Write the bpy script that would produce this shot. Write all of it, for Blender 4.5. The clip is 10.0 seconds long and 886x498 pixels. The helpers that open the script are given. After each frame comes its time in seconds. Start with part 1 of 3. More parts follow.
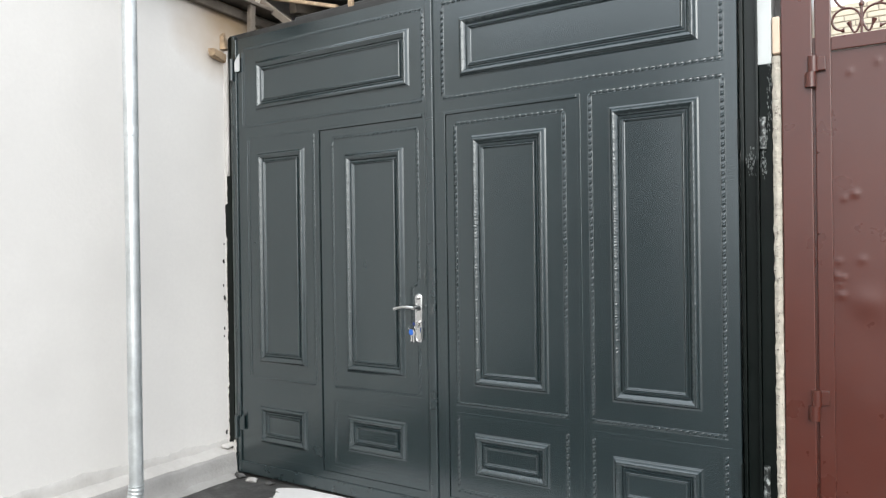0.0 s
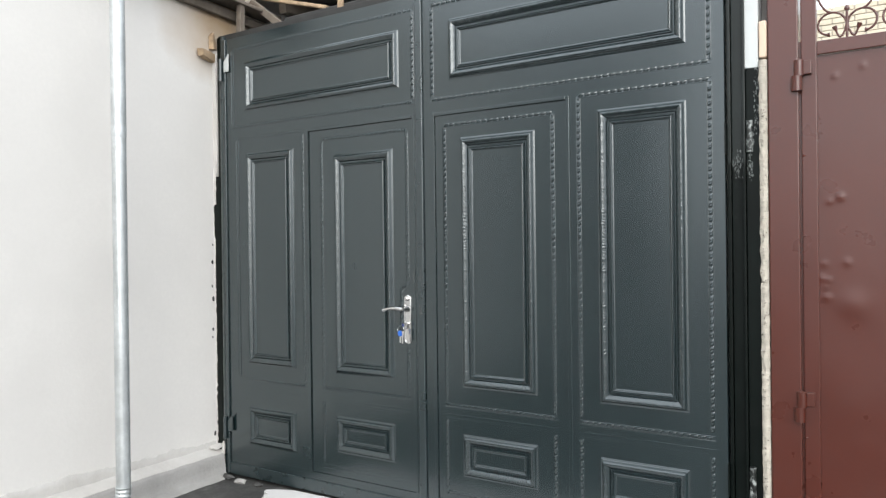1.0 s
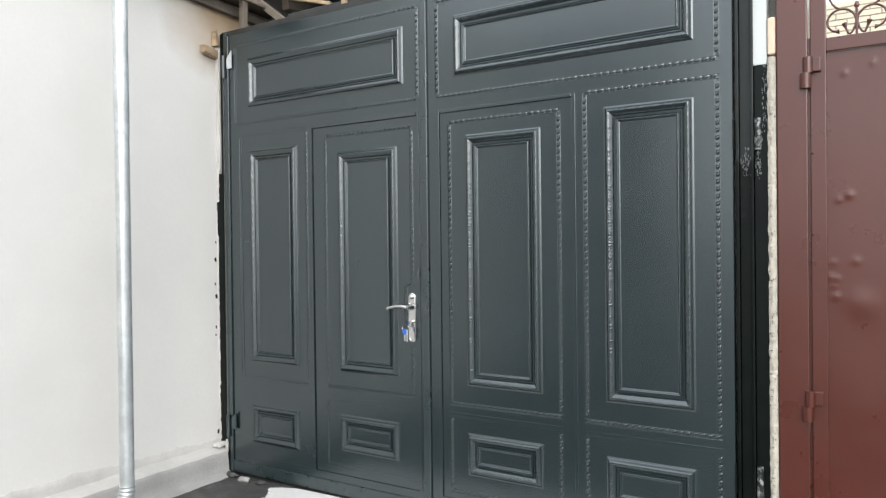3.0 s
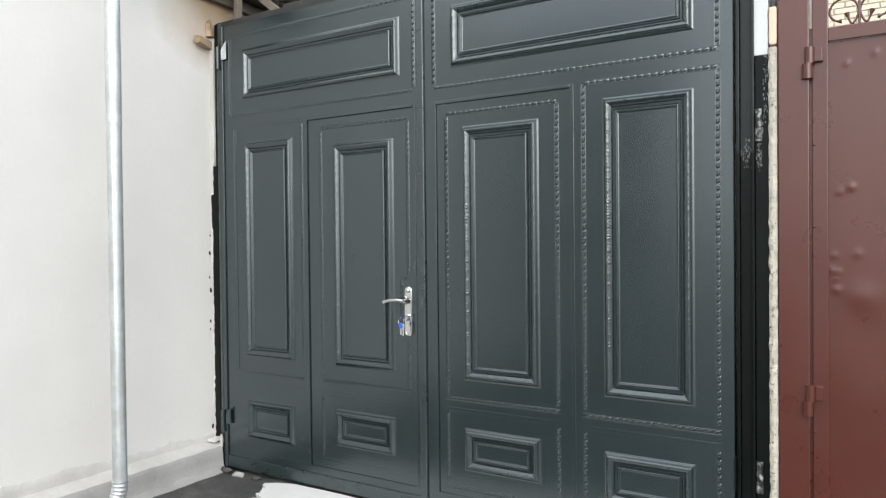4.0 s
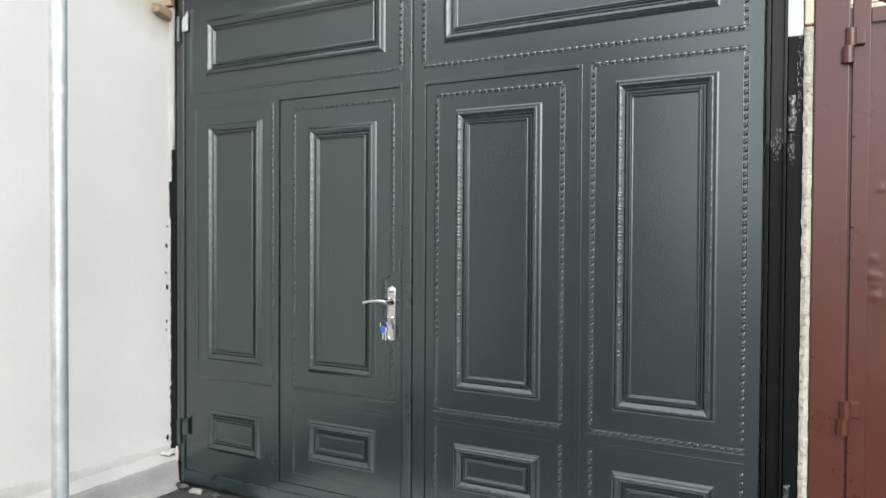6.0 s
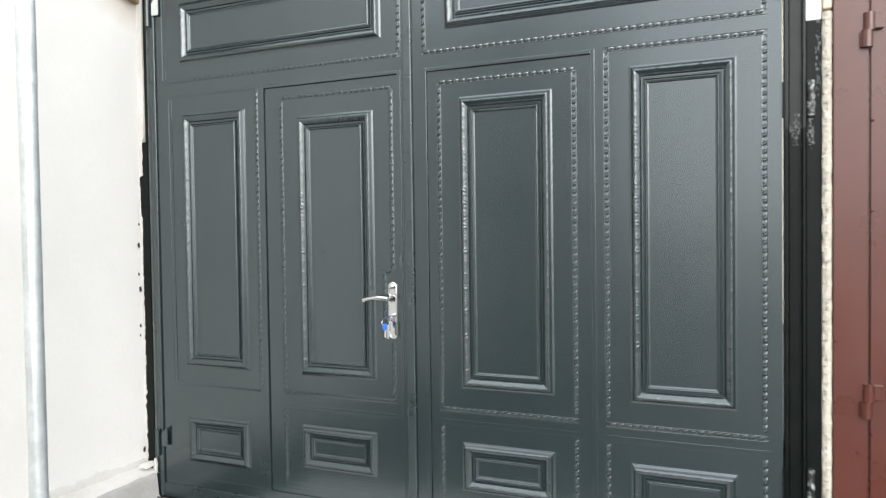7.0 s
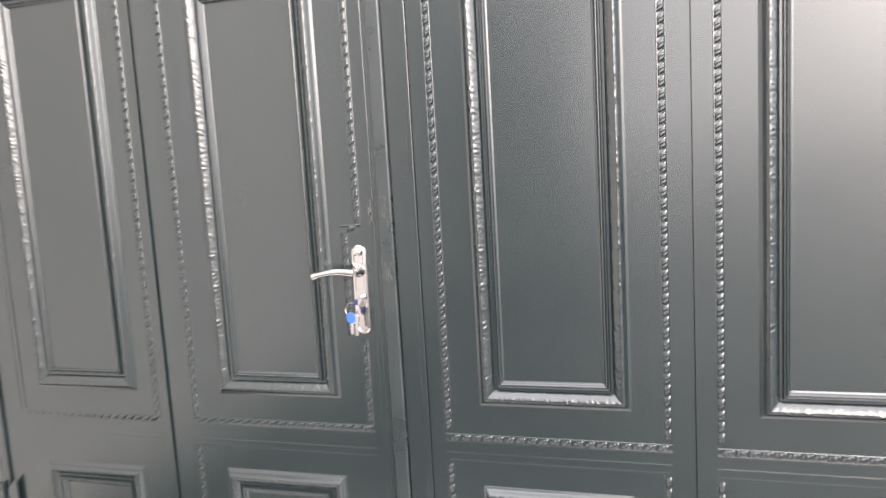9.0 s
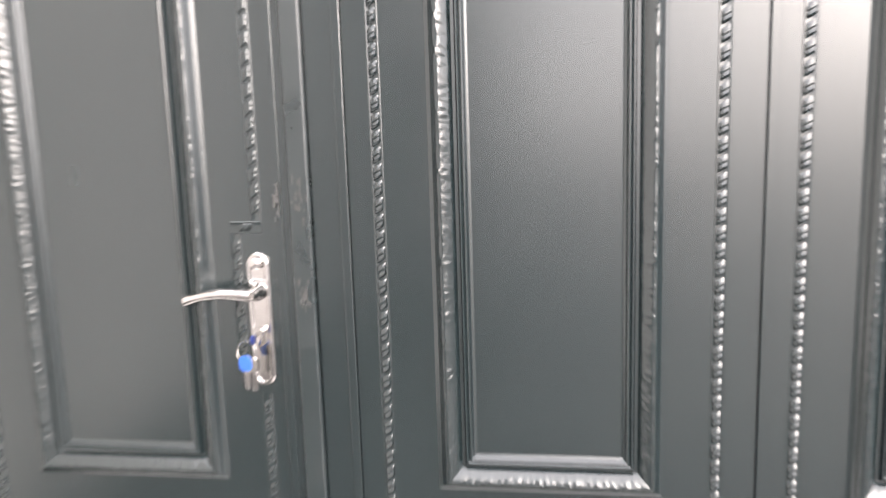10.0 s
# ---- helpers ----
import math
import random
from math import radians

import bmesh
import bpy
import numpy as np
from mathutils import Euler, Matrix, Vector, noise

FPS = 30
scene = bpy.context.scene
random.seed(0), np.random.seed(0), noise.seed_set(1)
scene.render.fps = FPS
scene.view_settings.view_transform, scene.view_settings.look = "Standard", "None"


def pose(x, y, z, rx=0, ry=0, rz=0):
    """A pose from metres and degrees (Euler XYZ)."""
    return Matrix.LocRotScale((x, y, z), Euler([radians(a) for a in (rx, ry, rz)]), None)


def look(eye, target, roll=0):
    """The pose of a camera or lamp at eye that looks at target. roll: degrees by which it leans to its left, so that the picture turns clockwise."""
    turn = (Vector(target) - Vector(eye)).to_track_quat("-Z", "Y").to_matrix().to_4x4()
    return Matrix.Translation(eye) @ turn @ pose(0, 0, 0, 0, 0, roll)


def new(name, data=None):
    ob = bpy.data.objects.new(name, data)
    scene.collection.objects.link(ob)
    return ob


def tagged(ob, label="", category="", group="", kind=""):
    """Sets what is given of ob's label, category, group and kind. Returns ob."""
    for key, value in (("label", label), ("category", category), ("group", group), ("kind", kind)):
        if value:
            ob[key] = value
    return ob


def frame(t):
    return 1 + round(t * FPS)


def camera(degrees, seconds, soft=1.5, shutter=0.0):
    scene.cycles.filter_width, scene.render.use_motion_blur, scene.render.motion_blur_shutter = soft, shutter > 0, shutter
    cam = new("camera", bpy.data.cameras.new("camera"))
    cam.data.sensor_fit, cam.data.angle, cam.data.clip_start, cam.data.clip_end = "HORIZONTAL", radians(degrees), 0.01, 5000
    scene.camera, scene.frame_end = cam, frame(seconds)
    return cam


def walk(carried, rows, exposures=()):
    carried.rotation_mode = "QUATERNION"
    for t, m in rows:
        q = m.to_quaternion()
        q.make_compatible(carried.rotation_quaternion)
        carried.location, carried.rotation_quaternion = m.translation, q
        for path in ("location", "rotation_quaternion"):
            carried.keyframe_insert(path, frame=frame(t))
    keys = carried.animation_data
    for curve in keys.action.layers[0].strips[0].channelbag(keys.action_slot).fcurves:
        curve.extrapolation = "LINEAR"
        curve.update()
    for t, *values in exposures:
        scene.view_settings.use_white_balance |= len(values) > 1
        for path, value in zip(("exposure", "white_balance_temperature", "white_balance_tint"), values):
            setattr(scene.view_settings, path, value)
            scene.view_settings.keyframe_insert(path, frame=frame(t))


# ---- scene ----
cam = camera(63.8, 10.0, soft=1.3, shutter=0.6)
PATH = [
    (0, (1.956, -2.934, 1.272), (0.877, -1.249, 1.267), -0.8),
    (0.5, (1.966, -2.931, 1.274), (0.882, -1.25, 1.266), -0.7),
    (1, (1.966, -2.931, 1.28), (0.909, -1.234, 1.274), -0.7),
    (1.5, (1.963, -2.935, 1.273), (0.915, -1.231, 1.273), -0.7),
    (2, (1.963, -2.931, 1.272), (0.903, -1.235, 1.273), -0.8),
    (2.5, (1.956, -2.931, 1.28), (0.895, -1.236, 1.275), -0.5),
    (2.7, (1.949, -2.931, 1.288), (0.89, -1.235, 1.279), -0.6),
    (3.8, (1.923, -2.902, 1.281), (0.868, -1.203, 1.253), -0.7),
    (4, (1.92, -2.896, 1.274), (0.869, -1.194, 1.246), -0.6),
    (4.5, (1.896, -2.877, 1.27), (0.845, -1.177, 1.228), -0.9),
    (5, (1.852, -2.785, 1.256), (0.825, -1.069, 1.291), -1.2),
    (5.5, (1.76, -2.703, 1.25), (0.724, -0.993, 1.303), -0.3),
    (5.7, (1.722, -2.679, 1.27), (0.706, -0.956, 1.278), 0.1),
    (6.8, (1.35, -2.74, 1.256), (0.588, -0.892, 1.196), -1.4),
    (7, (1.32, -2.713, 1.258), (0.537, -0.874, 1.206), -0.8),
    (7.5, (1.138, -2.551, 1.233), (0.303, -0.734, 1.205), -2.8),
    (8, (0.907, -2.366, 1.252), (0.264, -0.477, 1.114), -2.1),
    (8.5, (0.738, -2.123, 1.268), (0.255, -0.202, 0.992), -3.1),
    (9, (0.681, -1.762, 1.246), (0.123, 0.144, 1.007), -3.3),
    (9.5, (0.612, -1.515, 1.183), (0.106, 0.406, 0.952), -2.2),
    (10, (0.433, -1.189, 1.219), (0.15, 0.769, 0.93), -1.8),
]
walk(cam, [(t, look(eye, target, roll)) for t, eye, target, roll in PATH],
     exposures=[(0, 0.6, 6350, 9), (5.7, 0.6, 6350, 8), (7.0, 1.0, 6400, 8), (7.5, 1.02, 6450, 8), (8.0, 1.02, 6550, 9), (8.5, 1.27, 6950, 21), (9.0, 1.66, 7150, 22), (10, 1.68, 7150, 22)])

# ---- sky and sun: bright overcast ----
world = bpy.data.worlds.new("sky")
scene.world = world
world.use_nodes = True
wn, wl = world.node_tree.nodes, world.node_tree.links
sky = wn.new("ShaderNodeTexSky")
sky.sky_type = "NISHITA"
sky.sun_disc = False
sky.sun_elevation = radians(27)
sky.sun_rotation = radians(148)
sky.air_density, sky.dust_density = 1.0, 3.0
soften = wn.new("ShaderNodeHueSaturation")
soften.inputs["Saturation"].default_value = 0.35
wl.new(sky.outputs["Color"], soften.inputs["Color"])
cloud = wn.new("ShaderNodeMix")
cloud.data_type = "RGBA"
cloud.inputs[0].default_value = 0.65
cloud.inputs[7].default_value = (12.6, 13.0, 13.5, 1)
wl.new(soften.outputs["Color"], cloud.inputs[6])
# an overcast sky is brighter towards the zenith
where_up = wn.new("ShaderNodeSeparateXYZ")
wl.new(wn.new("ShaderNodeTexCoord").outputs["Generated"], where_up.inputs[0])
zenith = wn.new("ShaderNodeMapRange")
zenith.inputs["To Min"].default_value, zenith.inputs["To Max"].default_value = 0.9, 1.45
wl.new(where_up.outputs["Z"], zenith.inputs["Value"])
gain = wn.new("ShaderNodeVectorMath")
gain.operation = "SCALE"
wl.new(cloud.outputs[2], gain.inputs[0])
wl.new(zenith.outputs["Result"], gain.inputs["Scale"])
wl.new(gain.outputs["Vector"], wn["Background"].inputs["Color"])
wn["Background"].inputs["Strength"].default_value = 0.12
sun_data = bpy.data.lights.new("sun", "SUN")
sun_data.energy, sun_data.angle, sun_data.color = 1.15, radians(44), (1.0, 0.96, 0.9)
sun = new("sun", sun_data)
sun.matrix_world = look((4.8, -7.7, 4.7), (0, 0, 0))


# ---- materials ----
def surface(name, colour, rough=0.5, metal=0.0, vary=0.12, scale=3.0, grain=60.0, bump=0.15, depth=0.002,
            rough_vary=0.1, stain=None, stain_scale=2.0, stain_edge=(0.55, 0.7), coat=0.0, ior=1.5, tint=(1, 1, 1)):
    """A painted, plastered or metal surface: colour drift at two scales, grain relief, uneven gloss, an optional stain."""
    m = bpy.data.materials.new(name)
    m.use_nodes = True
    n, l = m.node_tree.nodes, m.node_tree.links
    b = n["Principled BSDF"]
    b.inputs["Metallic"].default_value = metal
    b.inputs["Coat Weight"].default_value, b.inputs["Coat Roughness"].default_value = coat, 0.22
    b.inputs["IOR"].default_value = ior
    b.inputs["Specular Tint"].default_value = (*tint, 1)
    where = n.new("ShaderNodeNewGeometry").outputs["Position"]

    def noise_at(size, detail=4.0, rough_=0.55):
        t = n.new("ShaderNodeTexNoise")
        t.inputs["Scale"].default_value, t.inputs["Detail"].default_value = size, detail
        t.inputs["Roughness"].default_value = rough_
        l.new(where, t.inputs["Vector"])
        return t.outputs["Fac"]

    def ramp(fac, lo, hi, a, c):
        r = n.new("ShaderNodeMapRange")
        for key, value in (("From Min", lo), ("From Max", hi), ("To Min", a), ("To Max", c)):
            r.inputs[key].default_value = value
        l.new(fac, r.inputs["Value"])
        return r.outputs["Result"]

    def mix(fac, a, c):
        k = n.new("ShaderNodeMix")
        k.data_type = "RGBA"
        l.new(fac, k.inputs[0])
        for slot, value in ((6, a), (7, c)):
            if isinstance(value, tuple):
                k.inputs[slot].default_value = (*value, 1)
            else:
                l.new(value, k.inputs[slot])
        return k.outputs[2]

    big, fine = noise_at(scale), noise_at(grain, 3.0, 0.6)
    low = tuple(c * (1 - vary) for c in colour)
    high = tuple(min(1, c * (1 + vary)) for c in colour)
    shade = mix(ramp(big, 0.3, 0.7, 0, 1), low, high)
    shade = mix(ramp(fine, 0.35, 0.75, 0, 0.35), shade, tuple(c * (1 - 1.6 * vary) for c in colour))
    if stain:
        shade = mix(ramp(noise_at(stain_scale, 8.0, 0.65), stain_edge[0], stain_edge[1], 0, 1), shade, stain)
    l.new(shade, b.inputs["Base Color"])
    l.new(ramp(noise_at(scale * 2.7), 0.3, 0.7, max(0.02, rough - rough_vary), min(1, rough + rough_vary)), b.inputs["Roughness"])
    if not bump:
        return m
    k = n.new("ShaderNodeBump")
    k.inputs["Strength"].default_value, k.inputs["Distance"].default_value = bump, depth
    l.new(fine, k.inputs["Height"])
    l.new(k.outputs["Normal"], b.inputs["Normal"])
    return m


GATE = surface("anthracite_gate_paint", (0.0085, 0.0168, 0.0187), 0.245, vary=0.06, scale=1.3, grain=140, bump=0.0, rough_vary=0.03, ior=1.92, tint=(0.95, 1.0, 1.015))
RAIL = surface("smudged_gate_paint", (0.0105, 0.019, 0.0212), 0.33, ior=1.9, tint=(0.95, 1.0, 1.015), vary=0.1, scale=5, grain=120, bump=0.0,
               stain=(0.024, 0.029, 0.029), stain_scale=6, stain_edge=(0.58, 0.72))
BLACK = surface("black_brushed_paint", (0.002, 0.0042, 0.0034), 0.4, ior=1.27, vary=0.3, scale=6, grain=90, bump=0.3, depth=0.002,
                stain=(0.03, 0.036, 0.034), stain_scale=14, stain_edge=(0.64, 0.78))
PLASTER = surface("white_plaster", (0.671, 0.652, 0.625), 0.85, vary=0.05, scale=1.6, grain=45, bump=0.25, depth=0.003)
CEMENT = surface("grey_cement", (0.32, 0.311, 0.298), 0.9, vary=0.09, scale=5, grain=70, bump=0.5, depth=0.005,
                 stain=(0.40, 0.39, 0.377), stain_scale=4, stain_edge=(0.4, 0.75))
# damp plaster; its paler tone also serves as the lit top of the ledge
SKIM = surface("damp_plaster_and_lit_ledge", (0.47, 0.452, 0.428), 0.9, vary=0.1, scale=3, grain=60, bump=0.3, depth=0.003,
               stain=(0.56, 0.545, 0.522), stain_scale=4, stain_edge=(0.4, 0.7))
WET = surface("wet_concrete", (0.06, 0.059, 0.057), 0.6, vary=0.3, scale=4, grain=50, bump=0.5, depth=0.006,
              stain=(0.12, 0.118, 0.115), stain_scale=5, stain_edge=(0.55, 0.72), rough_vary=0.2)
PALE = surface("dry_pale_cement", (0.62, 0.61, 0.6), 0.9, vary=0.06, scale=5, grain=60, bump=0.3, depth=0.003)
ZINC = surface("galvanised_steel", (0.62, 0.65, 0.655), 0.42, metal=0.7, vary=0.16, scale=11, grain=40, bump=0.0, rough_vary=0.1)
CHROME = surface("bright_nickel", (0.64, 0.635, 0.625), 0.15, metal=1.0, vary=0.03, scale=20, grain=90, bump=0.0, rough_vary=0.05)
BLUE = surface("blue_plastic", (0.025, 0.12, 0.48), 0.35, vary=0.08, scale=60, grain=300, bump=0.05)
NAVY = surface("navy_plastic", (0.012, 0.03, 0.16), 0.35, vary=0.08, scale=60, grain=300, bump=0.0)
MAROON = surface("maroon_gloss_paint", (0.070, 0.0135, 0.0066), 0.33, ior=1.5, coat=0.45, vary=0.09, scale=2.5, grain=120, bump=0.12, depth=0.0015, rough_vary=0.08)
STUCCO = surface("rough_cream_stucco", (0.46, 0.425, 0.36), 0.95, vary=0.16, scale=16, grain=55, bump=0.9, depth=0.01,
                 stain=(0.13, 0.115, 0.1), stain_scale=55, stain_edge=(0.595, 0.64))
SALMON = surface("salmon_brick", (0.66, 0.51, 0.39), 0.9, vary=0.1, scale=20, grain=80, bump=0.4)
WHITE = surface("white_primer", (0.54, 0.565, 0.56), 0.5, vary=0.04, scale=9, grain=90, bump=0.1)
TIMBER = surface("split_timber", (0.4, 0.29, 0.185), 0.8, vary=0.3, scale=18, grain=130, bump=0.5, depth=0.003)
OLDWOOD = surface("weathered_timber", (0.15, 0.125, 0.1), 0.85, vary=0.3, scale=9, grain=80, bump=0.4, depth=0.003)
SOOT = surface("sooty_steel", (0.022, 0.022, 0.021), 0.6, vary=0.25, scale=7, grain=60, bump=0.2)
BARE = surface("bare_grey_metal", (0.13, 0.142, 0.138), 0.5, vary=0.3, scale=12, grain=60, bump=0.1)
CHIPPED = surface("chipped_black_paint", (0.006, 0.008, 0.0075), 0.45, vary=0.3, scale=8, grain=90, bump=0.3, depth=0.002,
                  stain=(0.26, 0.28, 0.27), stain_scale=42, stain_edge=(0.5, 0.6))
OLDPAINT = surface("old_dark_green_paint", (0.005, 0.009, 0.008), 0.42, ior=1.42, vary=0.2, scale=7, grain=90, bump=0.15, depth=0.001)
RUBBED = surface("rubbed_gate_paint", (0.045, 0.05, 0.05), 0.45, ior=1.9, vary=0.2, scale=20, grain=80, bump=0.0)
BARELIGHT = surface("chalky_primer", (0.5, 0.51, 0.51), 0.6, vary=0.1, scale=12, grain=60, bump=0.1)
SLATE = surface("grey_roof_sheet", (0.2, 0.2, 0.2), 0.85, vary=0.2, scale=4, grain=40, bump=0.3)
CREAM = surface("cream_painted_brick", (0.62, 0.55, 0.43), 0.85, vary=0.07, scale=6, grain=60, bump=0.3)
MORTAR = surface("pale_mortar", (0.45, 0.41, 0.35), 0.95, vary=0.1, scale=20, grain=70, bump=0.4)
RENDERED = surface("grey_wall_render", (0.41, 0.404, 0.393), 0.9, vary=0.1, scale=1, grain=30, bump=0.3)
DARK = surface("dark_gap", (0.01, 0.011, 0.011), 0.7, vary=0.1, scale=9, grain=90)


# ---- building helpers ----
def link(name, bm, material, parent=None, label="", smooth=None):
    me = bpy.data.meshes.new(name)
    bmesh.ops.recalc_face_normals(bm, faces=bm.faces[:])
    if parent is not None:
        up = parent
        shift = Vector((0, 0, 0))
        while up is not None:
            shift += up.location
            up = up.parent
        for v in bm.verts:
            v.co -= shift
    bm.to_mesh(me)
    bm.free()
    me.materials.append(material)
    if smooth is not None:
        for p in me.polygons:
            p.use_smooth = True
        me.set_sharp_from_angle(angle=radians(smooth))
    ob = new(name, me)
    if parent is not None:
        ob.parent = parent
    if label:
        tagged(ob, label)
    return ob


def part(name, bm, material, parent, label="", smooth=None):
    return link(name, bm, material, parent, label, smooth)


def base(name, at, label, category, group="", kind=""):
    e = new(name)
    e.empty_display_size = 0.1
    e.location = at
    return tagged(e, label, category, group, kind)


def box(bm, x0, x1, y0, y1, z0, z1, bevel=0.0, segments=2):
    vs = [bm.verts.new(p) for p in ((x0, y0, z0), (x1, y0, z0), (x1, y1, z0), (x0, y1, z0),
                                    (x0, y0, z1), (x1, y0, z1), (x1, y1, z1), (x0, y1, z1))]
    fs = [bm.faces.new([vs[i] for i in f]) for f in ((3, 2, 1, 0), (4, 5, 6, 7), (0, 1, 5, 4), (1, 2, 6, 5), (2, 3, 7, 6), (3, 0, 4, 7))]
    if bevel:
        edges = list({e for f in fs for e in f.edges})
        bmesh.ops.bevel(bm, geom=edges, offset=bevel, segments=segments, affect="EDGES", profile=0.5, clamp_overlap=True)
    return bm


def boxed(*args, **kw):
    return box(bmesh.new(), *args, **kw)


def tube(bm, path, radius, sides=12, caps=True):
    """A round bar along a list of points; radius is one number or one a point."""
    pts = [Vector(p) for p in path]
    rings = []
    side = None
    for i, p in enumerate(pts):
        d = (pts[min(i + 1, len(pts) - 1)] - pts[max(i - 1, 0)]).normalized()
        if side is None:
            side = d.cross(Vector((0.3, 0.2, 0.93)) if abs(d.z) < 0.9 else Vector((1, 0, 0))).normalized()
        side = (side - d * side.dot(d)).normalized()
        other = d.cross(side)
        r = radius[i] if isinstance(radius, (list, tuple)) else radius
        rings.append([bm.verts.new(p + (side * math.cos(a) + other * math.sin(a)) * r)
                      for a in (2 * math.pi * k / sides for k in range(sides))])
    for a, b in zip(rings, rings[1:]):
        for k in range(sides):
            bm.faces.new((a[k], a[(k + 1) % sides], b[(k + 1) % sides], b[k]))
    if caps:
        bm.faces.new(rings[0][::-1])
        bm.faces.new(rings[-1])
    return bm


def tubed(path, radius, sides=12):
    return tube(bmesh.new(), path, radius, sides)


def ring_plate(outer, inner, y0, y1):
    """A plate in the gate's plane with a rectangular opening. Rectangles: x0, x1, z0, z1."""
    bm = bmesh.new()

    def loop(r, y):
        return [bm.verts.new((x, y, z)) for x, z in ((r[0], r[2]), (r[1], r[2]), (r[1], r[3]), (r[0], r[3]))]

    of, inf, ob_, ib = loop(outer, y0), loop(inner, y0), loop(outer, y1), loop(inner, y1)
    for k in range(4):
        j = (k + 1) % 4
        bm.faces.new((of[k], of[j], inf[j], inf[k]))
        bm.faces.new((ob_[k], ib[k], ib[j], ob_[j]))
        bm.faces.new((of[k], ob_[k], ob_[j], of[j]))
        bm.faces.new((inf[k], inf[j], ib[j], ib[k]))
    return bm


# pressed picture-frame moulding: distance from the outer edge, height over the sheet
PROFILE = ((-0.0105, 0), (-0.0095, 0.0010), (-0.0050, 0.0016), (-0.0026, 0.0036), (0.0004, 0.0086), (0.0034, 0.0134), (0.0062, 0.0168), (0.0090, 0.0184),
           (0.0120, 0.0184), (0.0152, 0.0170), (0.0186, 0.0148), (0.0220, 0.0122), (0.0252, 0.0094), (0.0282, 0.0064), (0.0306, 0.0034), (0.0322, 0.0008),
           (0.0372, 0.0006), (0.0384, 0.0060), (0.0405, 0.0094), (0.0424, 0.0094), (0.0440, 0.0068), (0.0452, 0.0056), (0.0466, 0.0074),
           (0.0486, 0.0082), (0.0506, 0.0066), (0.0524, 0.0030), (0.0542, 0.0006), (0.0585, 0))
PROFILE = tuple((-0.007 + (u + 0.0105) * 1.036, h) for u, h in PROFILE)


def emboss(u, s):
    """Pressed scroll relief along the broad band of the moulding."""
    if not 0.0105 < u < 0.034:
        return 0.0
    c = (s % 0.05) - 0.025
    d = math.hypot(c, (u - 0.0205) * 0.95)
    ring = math.exp(-((d - 0.0075) / 0.0022) ** 2)
    leaf = math.exp(-((abs(c) - 0.0175) / 0.005) ** 2) * math.sin(c * 900 + u * 500)
    grain_ = noise.noise(Vector((s * 240 + u * 200, u * 330, 5)))
    return 0.0010 * ring + 0.0008 * leaf + 0.0019 * grain_


def moulding(rect, y, step=0.004):
    x0, x1, z0, z1 = rect
    bm = bmesh.new()
    corners = ((x0, z0, 1, 1), (x1, z0, -1, 1), (x1, z1, -1, -1), (x0, z1, 1, -1))
    for k in range(4):
        ax, az, adx, adz = corners[k]
        bx, bz, bdx, bdz = corners[(k + 1) % 4]
        n = max(4, int(math.hypot(bx - ax, bz - az) / step))
        rows = []
        for u, h in PROFILE:
            pa, pb = (ax + adx * u, az + adz * u), (bx + bdx * u, bz + bdz * u)
            row = []
            for i in range(n + 1):
                f = i / n
                px, pz = pa[0] + (pb[0] - pa[0]) * f, pa[1] + (pb[1] - pa[1]) * f
                s = px if k % 2 == 0 else pz
                fade = min(1, i / 3, (n - i) / 3)
                row.append(bm.verts.new((px, y - h - emboss(u, s) * fade, pz)))
            rows.append(row)
        for a, b in zip(rows, rows[1:]):
            for i in range(n):
                bm.faces.new((a[i], a[i + 1], b[i + 1], b[i]))
    return bm


PITCH = 0.0285
# one strand of the rope strip: distance along it, height; the long slope faces the far end
STRAND = ((-0.0118, 0.0), (-0.0098, 0.66), (-0.0068, 1.0), (-0.0030, 0.66), (-0.0012, 0.54), (0.0016, 0.86), (0.0046, 0.74), (0.0090, 0.30), (0.0118, 0.0))


def rope(a, b, y, beads=True, relief=1.0):
    """A straight length of pressed rope strip from a to b (x, z): a low strip with slanting strands, each higher at one end."""
    a, b = Vector((a[0], 0, a[1])), Vector((b[0], 0, b[1]))
    length = (b - a).length
    d = (b - a).normalized()
    w = Vector((d.z, 0, -d.x))
    if w.x + w.z < 0:
        w = -w
    bm = bmesh.new()
    rim = 0.0010 if beads else 0.0024 if abs(d.z) > 0.5 else 0.0004
    prof = ((-0.0112, 0), (-0.0100, rim), (-0.0090, rim), (-0.0074, 0.0003), (0.0074, 0.0003), (0.0090, rim), (0.0100, rim), (0.0112, 0))
    ends = [[bm.verts.new(p + w * u + Vector((0, y - h, 0))) for u, h in prof] for p in (a - d * 0.0092, b + d * 0.0092)]
    for i in range(len(prof) - 1):
        bm.faces.new((ends[0][i], ends[0][i + 1], ends[1][i + 1], ends[1][i]))
    for e in ends:
        bm.faces.new(e)
    count = max(1, int(length / PITCH)) if beads else 0
    lean = 0.55
    for k in range(count):
        mid = a + d * ((k + 0.5) * length / count)
        rows = []
        for along, h in STRAND:
            rows.append([bm.verts.new(mid + d * (along * (1.0 if abs(u) < 0.006 else 0.86) + u * lean) + w * u + Vector((0, y - 0.0003 - h * f * 0.0050 * relief, 0)))
                         for u, f in ((-0.0074, 0.0), (-0.0058, 0.86), (0.0, 1.0), (0.0058, 0.86), (0.0074, 0.0))])
        for r0, r1 in zip(rows, rows[1:]):
            for i in range(4):
                bm.faces.new((r0[i], r0[i + 1], r1[i + 1], r1[i]))
    return bm


